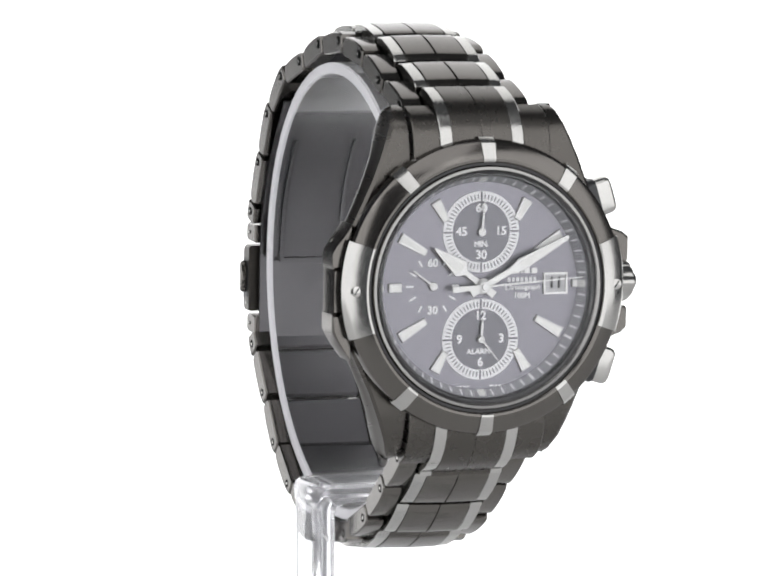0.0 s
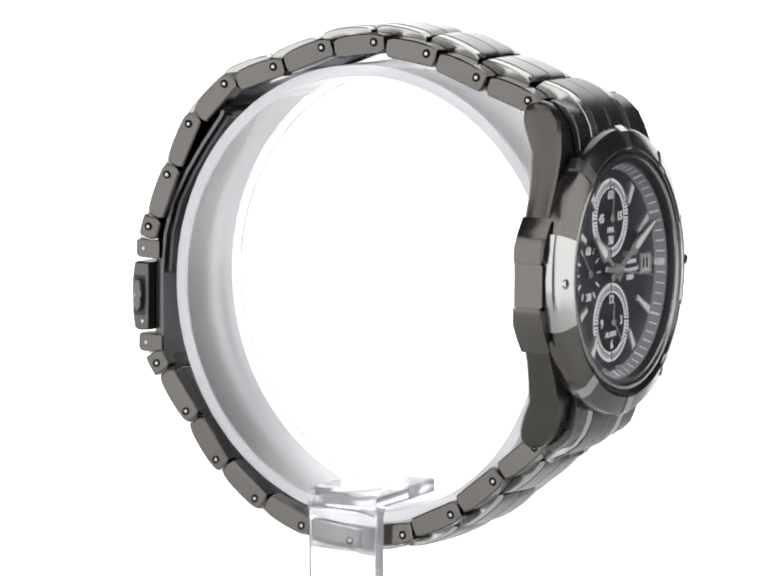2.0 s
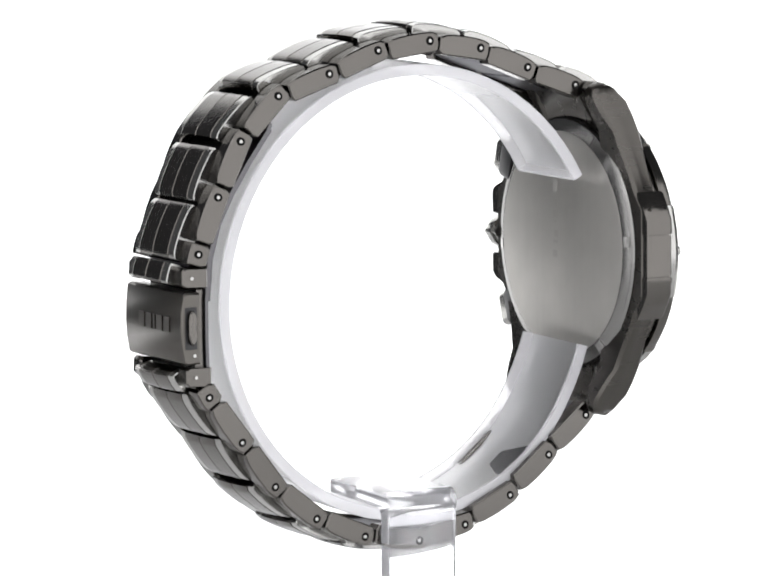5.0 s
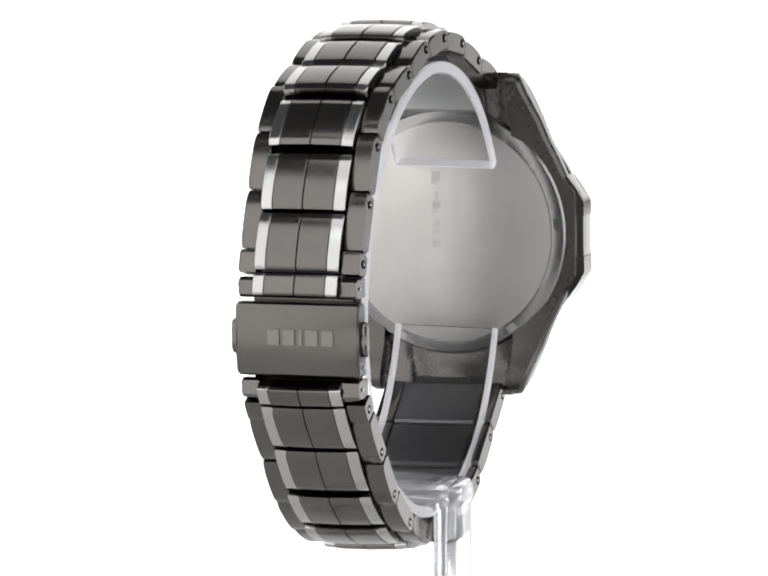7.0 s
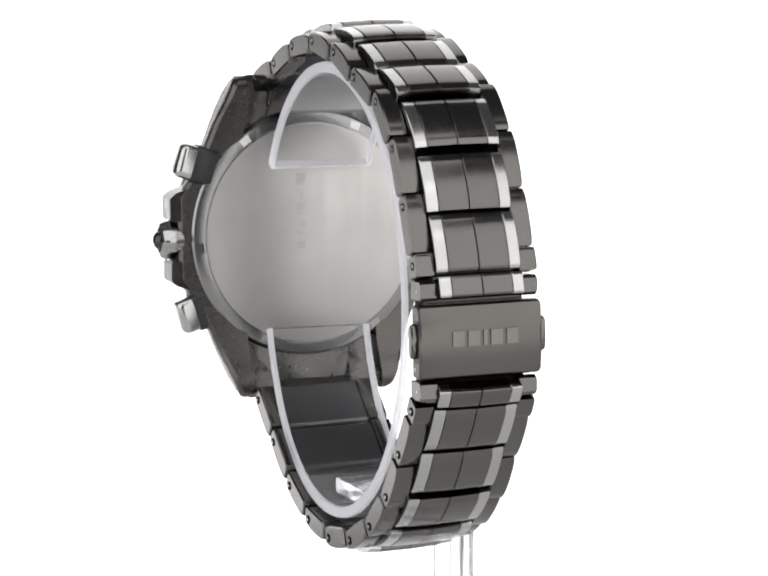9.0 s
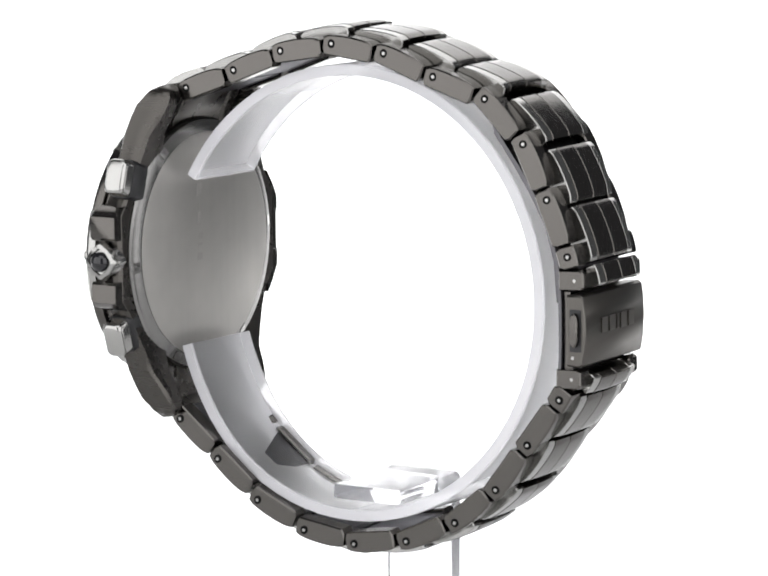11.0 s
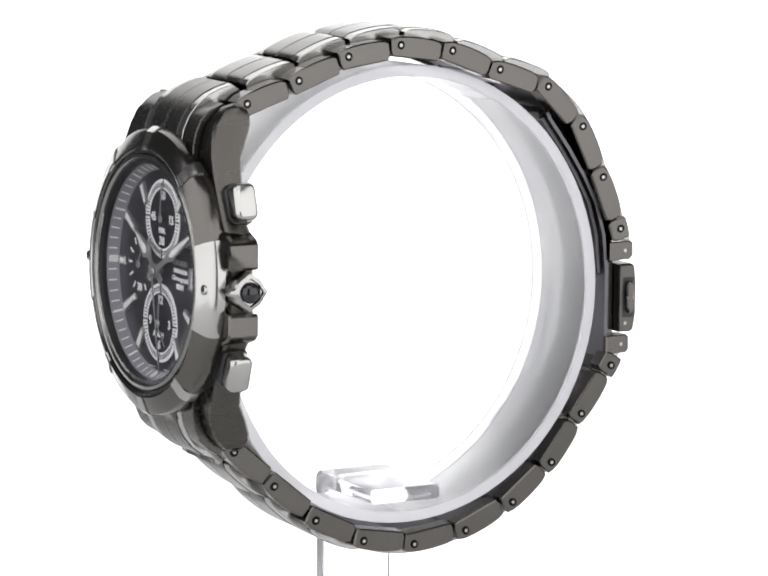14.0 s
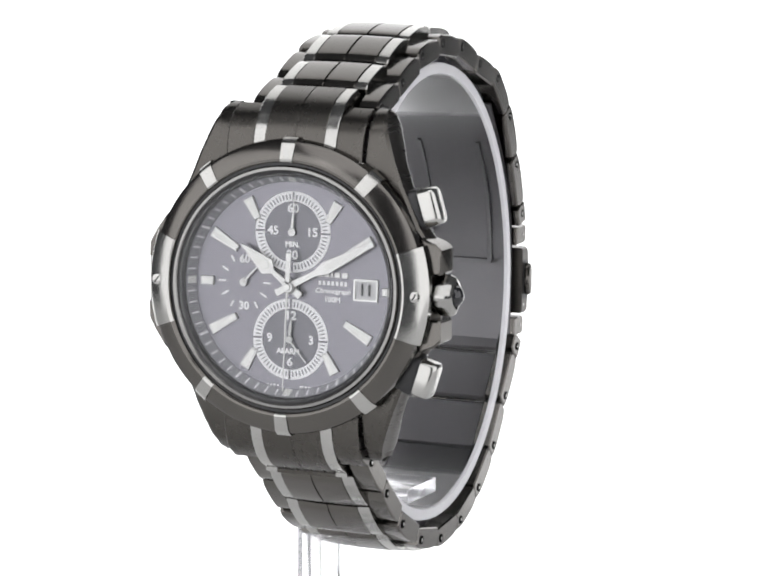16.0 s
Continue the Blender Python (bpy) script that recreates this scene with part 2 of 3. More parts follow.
def case():
    bm = bmesh.new()
    zs = [-25.3, -24.9, -24.4, -23.6, -22.5, -20.5, -18, -15, -12, -9.2, -6.5]
    zs = zs + [-3, 0, 3] + [-z for z in reversed(zs)]
    for side in (1, -1):
        rings = []
        for z in zs:
            yf, yb, xo = along(FRONT, z), along(BACK, z), along(OUTER, z)
            xi = 10.7
            c = 1.1 if abs(z) < 24 else 0.5
            mid = yf + (yb - yf) * 0.5
            xf = max(xi + 0.2, xo - (1.2 if abs(z) < 8 else 0.85))
            sec = [(xi, yf), (xf, yf), (xf + 0.45, yf + c * 0.35), (xo - 0.25, mid), (xo, yb - 1.3), (xo - 0.15, yb - 0.5),
                   (xo - 0.7, yb), (xi, yb)]
            rings.append([mm(CX + side * x, y, z) for x, y in sec])
        loft(bm, rings)
    lathe(disc_profile(19.6, -36.4, -32.9, 0.4), 96, bm=bm)
    return part("case", bm, CASE_SATIN, watch, "gunmetal case with angular lugs", angle=28)


case()


def guards():
    # stepped shoulders on both flanks
    for side, spans in ((1, ((2.7, 7.2), (-7.4, -3.4))), (-1, ((2.75, 6.6), (-7.6, -3.45)))):
        for z0, z1 in spans:
            out = 22.7 if side > 0 else 22.25
            lo, hi = z0, z1
            prof = [(19.5, lo + 0.1), (out - 0.3, lo + 0.1), (out, lo + 0.5), (out, hi - 0.8), (out - 0.9, hi), (19.5, hi + 0.8)]
            if z0 < 0:
                prof = [(19.5, lo - 0.8), (out - 0.9, lo), (out, lo + 0.8), (out, hi - 0.5), (out - 0.3, hi - 0.1), (19.5, hi - 0.1)]
            if side < 0:       # smooth flank without a crown: long slopes
                prof = [(19.5, lo + 0.1), (out, lo + 0.1), (out, hi - 1.6), (out - 1.2, hi + 0.5), (19.5, hi + 2.6)]
                if z0 < 0:
                    prof = [(19.5, lo - 2.6), (out - 1.2, lo - 0.5), (out, lo + 1.6), (out, hi - 0.1), (19.5, hi - 0.1)]
            prof = [(CX + side * x, z) for x, z in prof]
            part("shoulder", slab(prof, -37.6, -33.0, 0.35), GUNMETAL, watch)
    part("flank_plate", slab([(CX - 19.5, -3.5), (CX - 22.13, -3.5), (CX - 22.13, 2.8), (CX - 19.5, 2.8)], -37.5, -33.1, 0.3), GUNMETAL, watch)


guards()


LEAN = 0.026


def bezel():
    prof = [(17.75, -36.3), (17.75, -40.2), (17.95, -40.45), (18.3, -40.5), (20.35, -39.72), (20.8, -39.3), (20.95, -38.8), (20.95, -37.6), (20.4, -37.35), (20.4, -36.3)]
    part("bezel", lathe(prof, 160), GUNMETAL, watch, "polished gunmetal bezel ring", angle=25)

    def insert(angle, half):
        wide = half > 10
        out = 21.45 if wide else 21.25
        p = [(17.85, -37.0), (17.85, -40.45), (18.05, -40.62), (18.35, -40.66), (20.5, -39.86), (out - 0.3, -39.3), (out, -38.75), (out, -37.55), (20.5, -37.45), (20.5, -37.0)]
        return part("bezel_insert", lathe(p, 160, angle - half, angle + half), SILVER, watch, "brushed silver bezel insert", angle=25)
    for a in (0, 38.5, 141.5, 180, 218.5, 321.5):
        insert(a, 2.9)
    for a in (90, 270):
        ins = insert(a, 19.0)
        s = 1 if a == 90 else -1
        bm = bmesh.new()
        lathe([(0.75, -39.2), (0.75, -40.25), (0.55, -40.35), (1e-5, -40.35), (1e-5, -39.2)], 24, bm=bm, cx=CX + s * 19.75)
        part("screw", bm, SILVER, ins, "small steel screw")
        part("screw_slot", slab(radial(35, -0.55, 0.55, 0.2, 0.2, CX + s * 19.75), -40.38, -40.1), BLACK, ins)


bezel()
DY = -37.35             # dial plane
part("bezel_groove", lathe([(17.3, -37.0), (17.3, -39.9), (17.8, -39.9), (17.8, -37.0)], 128), BLACK, watch)
part("crystal_rim", lathe([(16.5, -37.5), (16.5, -40.1), (16.75, -40.45), (17.15, -40.4), (17.35, -40.1), (17.35, -37.5)], 128), RIM, watch, "thin polished steel rim round the crystal")
part("gasket", lathe([(15.75, -37.6), (15.75, -39.7), (16.0, -40.05), (16.55, -40.1), (16.55, -37.6)], 128), BLACK, watch, "thin black crystal gasket")
part("flange", lathe([(14.75, DY - 0.02), (15.8, DY - 1.75), (15.95, DY - 1.75), (15.95, DY - 0.02)], 128), FLANGE, watch, "sloping dial flange with minute ticks")


def dome():
    """The crystal's polished outer skin, set in the gasket."""
    bm = bmesh.new()
    rows = []
    for r, y in ((4, -40.5), (9, -40.49), (13, -40.46), (15.6, -40.4), (16.2, -40.3), (16.5, -40.1), (16.52, -39.7)):
        rows.append([bm.verts.new(mm(CX + r * math.sin(2 * math.pi * i / 96), y, r * math.cos(2 * math.pi * i / 96))) for i in range(96)])
    bm.faces.new(rows[0])
    for a, c in zip(rows, rows[1:]):
        for i in range(96):
            j = (i + 1) % 96
            bm.faces.new((a[i], c[i], c[j], a[j]))
    bm.normal_update()
    bm.faces.ensure_lookup_table()
    bmesh.ops.reverse_faces(bm, faces=[f for f in bm.faces if f.normal.y > 0])
    me = bpy.data.meshes.new("crystal")
    bm.to_mesh(me)
    bm.free()
    me.materials.append(GLASS)
    return me


crystal = part("crystal", dome(), None, watch, "flat clear mineral crystal")
crystal.visible_shadow = False

# ---- dial ----
dial = part("dial", lathe(disc_profile(15.6, DY, DY + 0.5, 0.02), 128), DIAL, watch, "black dial with white printing")


def sloped_tick(angle, s0, s1, w, lift, bm):
    """A bar on the flange, from s0 to s1 along its slope."""
    a = radians(angle)
    u, v = Vector((math.sin(a), math.cos(a))), Vector((math.cos(a), -math.sin(a)))

    def at(s, off, up):
        r = 14.75 + 1.05 * s - up * 0.86
        p = Vector((CX, 0)) + u * r + v * off
        return mm(p.x, DY - 0.02 - 1.73 * s - up * 0.5, p.y)
    loft(bm, [[at(s, -w / 2, up) for s, up in ((s0, 0), (s1, 0), (s1, lift), (s0, lift))],
              [at(s, w / 2, up) for s, up in ((s0, 0), (s1, 0), (s1, lift), (s0, lift))]])


def minute_track():
    bm = bmesh.new()
    for i in range(60):
        sloped_tick(6 * i, 0.08 if i % 5 == 0 else 0.2, 0.8, 0.36 if i % 5 == 0 else 0.22, 0.05, bm)
    part("minute_track", bm, PRINT, dial)
    for a in (0, 90, 180, 270):
        bm = bmesh.new()
        sloped_tick(a, 0.1, 0.75, 1.05, 0.1, bm)
        part("index_square", bm, LUME, dial)


minute_track()


def subdial(cx, cz, label):
    part("subdial_face", lathe([(1e-5, DY - 0.06), (4.45, DY - 0.06), (4.45, DY), (1e-5, DY)], 64, cx=cx, cz=cz), SUBDIAL, dial)
    part("subdial_ring", lathe([(4.35, DY - 0.12), (5.75, DY - 0.12), (5.8, DY - 0.05), (5.8, DY), (4.35, DY)], 72, cx=cx, cz=cz), PRINT, dial, label)
    bm = bmesh.new()
    for i in range(60):
        long = i % 15 == 0
        slab(radial(6 * i, 4.4 if long else 4.65, 5.7 if long else 5.35, 0.24 if long else 0.13, 0.26 if long else 0.15, cx, cz), DY - 0.2, DY - 0.1, bm=bm)
    part("subdial_ticks", bm, SUBDIAL, dial)


subdial(CX, 7.65, "white subdial scale ring")
subdial(CX, -7.65, "white subdial scale ring")


def baton(a, r0, r1, w0, w1):
    mk = part("hour_marker", slab(radial(a, r0, r1, w0, w1), DY - 0.45, DY, 0.12), HAND_STEEL, dial, "applied tapered hour marker")
    part("marker_lume", slab(radial(a, r0 + 0.3, r1 - 0.3, w0 * 0.55, w1 * 0.6), DY - 0.48, DY - 0.4), LUME, mk)


for a in (60, 120, 240, 300):
    baton(a, 9.6, 14.2, 0.95, 1.55)
for a in (30, 150, 210, 330):
    baton(a, 10.7, 14.0, 1.0, 1.6)
baton(270, 12.0, 14.0, 1.25, 1.25)
baton(90, 13.9, 14.75, 1.1, 1.1)


def lettering(words, x, z, size, parent, y=DY - 0.10, mat=PRINT, name="numeral", shear=0.0, bold=0.0, m=None, depth=0.05):
    cu = bpy.data.curves.new(name, "FONT")
    cu.body, cu.size, cu.align_x, cu.align_y, cu.shear, cu.offset = words, size * 0.001, "CENTER", "CENTER", shear, bold * 0.001
    cu.extrude = depth * 0.001
    cu.resolution_u = 3
    tmp = bpy.data.objects.new(name, cu)
    scene.collection.objects.link(tmp)
    me = bpy.data.meshes.new_from_object(tmp.evaluated_get(bpy.context.evaluated_depsgraph_get()))
    bpy.data.objects.remove(tmp)
    me.materials.clear()
    me.materials.append(mat)
    ob = new(name, me)
    ob.parent = parent
    p = mm(x, y, z)
    ob.matrix_local = m if m is not None else pose(p.x, p.y, p.z, 90, 0, 0)
    return ob


for words, dx, dz in (("60", 0, 3.35), ("15", 3.0, 0.05), ("45", -3.0, 0.05), ("30", 0, -3.3)):
    lettering(words, CX + dx, 7.65 + dz, 1.75, dial, DY - 0.15, bold=0.055)
lettering("MIN.", CX, 7.65 - 1.75, 1.1, dial, DY - 0.15, bold=0.045)
for words, dx, dz in (("12", 0, 3.35), ("3", 3.2, 0.0), ("9", -3.2, 0.0), ("6", 0, -3.3)):
    lettering(words, CX + dx, -7.65 + dz, 1.75, dial, DY - 0.15, bold=0.055)
lettering("ALARM", CX - 0.3, -7.65 - 1.75, 1.1, dial, DY - 0.15, bold=0.045)
SX = CX - 7.3
lettering("60", SX + 0.0, 3.35, 1.6, dial, bold=0.055)
lettering("30", SX + 0.0, -3.35, 1.6, dial, bold=0.055)
for a in (60, 90, 120, 240, 270, 300, 330, 30, 150, 210):
    if a in (30, 330, 150, 210):
        continue
    part("seconds_tick", slab(radial(a, 2.9, 4.0, 0.28, 0.28, SX, 0.1), DY - 0.12, DY), PRINT, dial)
for a in (210, 330, 150, 30):
    part("seconds_tick", slab(radial(a, 3.2, 4.2, 0.26, 0.26, SX, 0.1), DY - 0.12, DY), PRINT, dial)


def plain_bars(parent, x, z, widths, h, gap, y0, y1, mat, name):
    total = sum(widths) + gap * (len(widths) - 1)
    px = x - total / 2
    for w in widths:
        o = [(px, z - h / 2), (px + w, z - h / 2), (px + w, z + h / 2), (px, z + h / 2)]
        part(name, slab(o, y0, y1), mat, parent)
        px += w + gap


# maker's and model's marks as plain blocks, then the printed words
plain_bars(dial, CX + 6.3, 1.95, [0.75, 0.7, 0.25, 0.8, 0.85], 0.72, 0.3, DY - 0.22, DY, HAND_STEEL, "name_block")
plain_bars(dial, CX + 6.3, 0.72, [0.42] * 7, 0.62, 0.24, DY - 0.12, DY, PRINT, "model_block")
lettering("Chronograph", CX + 6.3, -0.4, 1.0, dial, shear=0.35, bold=0.03)
lettering("100M", CX + 6.3, -1.6, 1.1, dial, bold=0.04)
plain_bars(dial, CX - 2.6, -14.35, [0.35, 0.3, 0.35, 0.3], 0.16, 0.2, DY - 0.03, DY, PRINT, "small_print")
plain_bars(dial, CX + 2.7, -14.35, [0.6, 0.35, 0.5, 0.3], 0.16, 0.2, DY - 0.03, DY, PRINT, "small_print")


DATE = paint("date_disc_grey", (0.5, 0.5, 0.51), 0.5)


def date_window():
    x, z, w, h = CX + 11.4, 0.05, 1.55, 1.25
    bm = bmesh.new()
    for a, b, c, d in ((-w - .3, -h - .3, w + .3, -h), (-w - .3, h, w + .3, h + .3), (-w - .3, -h, -w, h), (w, -h, w + .3, h)):
        slab([(x + a, z + b), (x + c, z + b), (x + c, z + d), (x + a, z + d)], DY - 0.35, DY, 0.05, bm)
    fr = part("date_frame", bm, HAND_STEEL, dial, "silver date window frame")
    part("date_disc", slab([(x - w, z - h), (x + w, z - h), (x + w, z + h), (x - w, z + h)], DY - 0.12, DY), DATE, fr)
    lettering("11", x, z, 2.2, fr, DY - 0.2, BLACK, "date_number", bold=0.05)


date_window()


# hands: each mesh turns about its own pivot
def hand(name, outlines, angle, y0, y1, cx, cz, mat, lume=None, label=""):
    bm = bmesh.new()
    for o in outlines:
        slab(o, y0, y1, 0.06, bm, lambda x, y, z: Vector((x, y, z)) * 0.001)
    p = mm(cx, 0, cz)
    h = part(name, bm, mat, watch, label, m=pose(p.x, p.y, p.z, 0, angle, 0))
    if lume:
        part("hand_lume", slab(lume, y0 - 0.03, y0 + 0.05, 0, None, lambda x, y, z: Vector((x, y, z)) * 0.001), LUME, h)
    return h


def disc(r, n=20, cz=0.0):
    return [(r * math.sin(2 * math.pi * i / n), cz + r * math.cos(2 * math.pi * i / n)) for i in range(n)]


hand("hour_hand", [[(-0.55, -2.2), (0.55, -2.2), (0.35, 3.2), (1.35, 4.3), (0.12, 9.3), (-0.12, 9.3), (-1.35, 4.3), (-0.35, 3.2)], disc(1.15)],
     307, DY - 1.1, DY - 0.9, CX, 0, HAND_STEEL, [(-0.15, 4.0), (0.15, 4.0), (0.75, 4.6), (0.1, 8.2), (-0.1, 8.2), (-0.75, 4.6)], "broad arrow-shaped hour hand")
hand("minute_hand", [[(-0.5, -2.2), (0.5, -2.2), (0.4, 4.6), (0.95, 6.4), (0.28, 14.6), (-0.28, 14.6), (-0.95, 6.4), (-0.4, 4.6)], disc(1.0)],
     62, DY - 1.45, DY - 1.25, CX, 0, HAND_STEEL, [(-0.2, 6.3), (0.2, 6.3), (0.55, 7.2), (0.15, 13.6), (-0.15, 13.6), (-0.55, 7.2)], "sword-shaped minute hand")
sweep_hand = hand("sweep_hand", [[(-0.42, -4.9), (0.42, -4.9), (0.3, 0), (-0.3, 0)], [(-0.14, 0), (0.14, 0), (0.07, 15.0), (-0.07, 15.0)], disc(0.85)],
                  0, DY - 1.8, DY - 1.65, CX, 0, HAND_STEEL, None, "thin silver sweep hand")
small_seconds = hand("small_seconds_hand", [[(-0.16, 0), (0.16, 0), (0.07, 4.0), (-0.07, 4.0)], disc(0.6)], 0, DY - 0.6, DY - 0.45, SX, 0.1, HAND_STEEL)
hand("chrono_minute_hand", [[(-0.2, 0), (0.2, 0), (0.06, 4.9), (-0.06, 4.9)], disc(0.6)], 4, DY - 0.6, DY - 0.45, CX, 7.65, HAND_STEEL)
hand("alarm_hour_hand", [[(-0.14, 0), (0.14, 0), (0.25, 1.8), (0.05, 2.9), (-0.05, 2.9), (-0.25, 1.8)], disc(0.55)], 4, DY - 0.55, DY - 0.42, CX, -7.65, HAND_STEEL)
hand("alarm_minute_hand", [[(-0.14, 0), (0.14, 0), (0.06, 4.2), (-0.06, 4.2)], disc(0.5)], 140, DY - 0.75, DY - 0.62, CX, -7.65, HAND_STEEL)
part("hub", lathe([(1e-5, DY - 2.0), (0.45, DY - 2.0), (0.5, DY - 1.9), (0.5, DY), (1e-5, DY)], 24), HAND_STEEL, watch)


LEAN = 0.0


# ---- crown, pushers, back ----
def turned_x(profile, y, z, seg=48, wob=0.0, lobes=5):
    """(radius, x) outline turned round an axis along x."""
    bm = bmesh.new()
    vs = []
    for i in range(seg):
        a = 2 * math.pi * i / seg
        k = 1 + wob * max(0, math.cos(lobes * a)) ** 2
        vs.append([bm.verts.new(mm(x, y + r * k * math.cos(a), z + r * k * math.sin(a))) for r, x in profile])
    for k in range(seg):
        a, b = vs[k], vs[(k + 1) % seg]
        for i in range(len(a) - 1):
            bm.faces.new((a[i], a[i + 1], b[i + 1], b[i]))
    bmesh.ops.remove_doubles(bm, verts=bm.verts, dist=1e-7)
    return bm


CY, CZ = -34.85, -0.2
crown = part("crown", turned_x([(1e-5, 21.5), (2.2, 21.5), (2.2, 22.4), (2.55, 22.5), (2.6, 24.0), (2.3, 24.7), (1.75, 24.9), (1.6, 24.6), (1e-5, 24.6)], CY, CZ, 60, 0.16, 4),
             SILVER, watch, "silver winding crown with black jewel")
part("jewel", turned_x([(1.5, 24.4), (1.5, 24.9), (1.25, 25.4), (0.7, 25.75), (1e-5, 25.9)], CY, CZ), JEWEL, crown, "black domed jewel")
part("crown_tube", turned_x([(1e-5, 19), (1.5, 19), (1.5, 22), (1e-5, 22)], CY, CZ), GUNMETAL, watch)


def pusher(z, tilt, y):
    w, h, r = 1.75, 2.75, 1.05
    out = []
    for sx, sz, a0 in ((1, 1, 0), (-1, 1, 90), (-1, -1, 180), (1, -1, 270)):
        for k in range(5):
            a = radians(a0 + 22.5 * k)
            out.append((sx * (w - r) + r * math.cos(a), sz * (h - r) + r * math.sin(a)))
    d = Vector((math.cos(tilt), 0, math.sin(tilt)))
    up = Vector((-math.sin(tilt), 0, math.cos(tilt)))
    bm = bmesh.new()
    o = Vector((CX + 17.05, y, z))

    def ring(s, k):
        return [mm(*(o + d * s + Vector((0, p[0] * k, 0)) + up * p[1] * (1 - (1 - k) * 0.7))) for p in out]
    loft(bm, [ring(-1.5, 1), ring(3.3, 1), ring(3.75, 0.96), ring(4.05, 0.88), ring(4.25, 0.72)])
    part("pusher_collar", loft(bmesh.new(), [ring(-1.5, 1.14), ring(1.5, 1.14), ring(1.8, 1.06)]), BLACK, watch)
    part("pusher", bm, SILVER, watch, "silver chronograph push button")


pusher(11.3, 0.30, -34.0)
pusher(-11.4, -0.30, -34.8)

back = part("case_back", lathe([(1e-5, -31.7), (17.0, -31.7), (17.3, -31.8), (17.3, -33.3), (1e-5, -33.3)], 128), STEEL_BACK, watch, "brushed steel case back")
part("back_rim", lathe([(17.3, -31.85), (17.5, -31.85), (19.1, -32.35), (19.4, -32.7), (19.4, -33.3), (17.3, -33.3)], 128), RIM, back, "polished bevelled rim")
for a in (35, 95, 155, 215, 275, 335):
    part("wrench_notch", lathe([(17.7, -31.8), (18.9, -32.2), (18.9, -32.7), (17.7, -32.7)], 128, a - 2.6, a + 2.6), SILVER, back)
for i, (w, h, dx) in enumerate(((1.5, 1.5, 0), (1.3, 0.35, 0.3), (0.4, 1.2, -0.1), (1.4, 1.2, 0), (1.1, 0.4, 0.2), (1.0, 1.0, -0.2), (1.2, 0.45, 0), (1.3, 1.1, 0.1))):
    x, z = CX + 1.6 + dx, 9.6 - i * 1.55
    part("engraved_bar", slab([(x - w / 2, z), (x + w / 2, z), (x + w / 2, z - h), (x - w / 2, z - h)], -31.74, -31.675), ENGRAVING, back)

# ---- bracelet ----
TOP = [(-28.40, 24.99), (-19.94, 28.00), (-11.70, 31.18), (-2.90, 32.56), (5.90, 31.44), (14.08, 28.31), (22.54, 25.42), (28.74, 19.12), (32.52, 11.22),
       (35.80, 3.12), (36.84, -0.31)]
LOW = [(-30.26, -25.69), (-23.56, -31.31), (-16.60, -36.98), (-8.52, -40.80), (0.09, -42.12), (8.91, -40.92), (17.07, -37.42), (23.88, -31.95),
       (29.16, -24.90), (34.39, -17.85), (36.34, -14.76)]
WIDE = 9.3              # half the bracelet's width


def side_profile(y0, y1):
    n, pts = 11, []
    k = 1.0 if y1 - y0 > 5 else 0.3
    for i in range(n):
        s = i / (n - 1)
        pts.append((y0 + (y1 - y0) * s, 1.45 - k * (0.32 * (2 * s - 1) ** 2 + 0.3 * abs(2 * s - 1) ** 8)))
    pts += [(y1, -1.1), (y1 - 0.5, -1.8), (y0 + 0.5, -1.8), (y0, -1.1)]
    return pts


def crest_profile(y0, y1, top=2.35, low=-1.0):
    n, pts = 15, []
    k = 1.0 if y1 - y0 > 5 else 0.4
    for i in range(n):
        s = i / (n - 1)
        pts.append((y0 + (y1 - y0) * s, top - k * (0.34 * (2 * s - 1) ** 2 + 0.35 * abs(2 * s - 1) ** 10)))
    pts += [(y1, 0.6), (y1 - 0.4, low), (y0 + 0.4, low), (y0, 0.6)]
    return pts


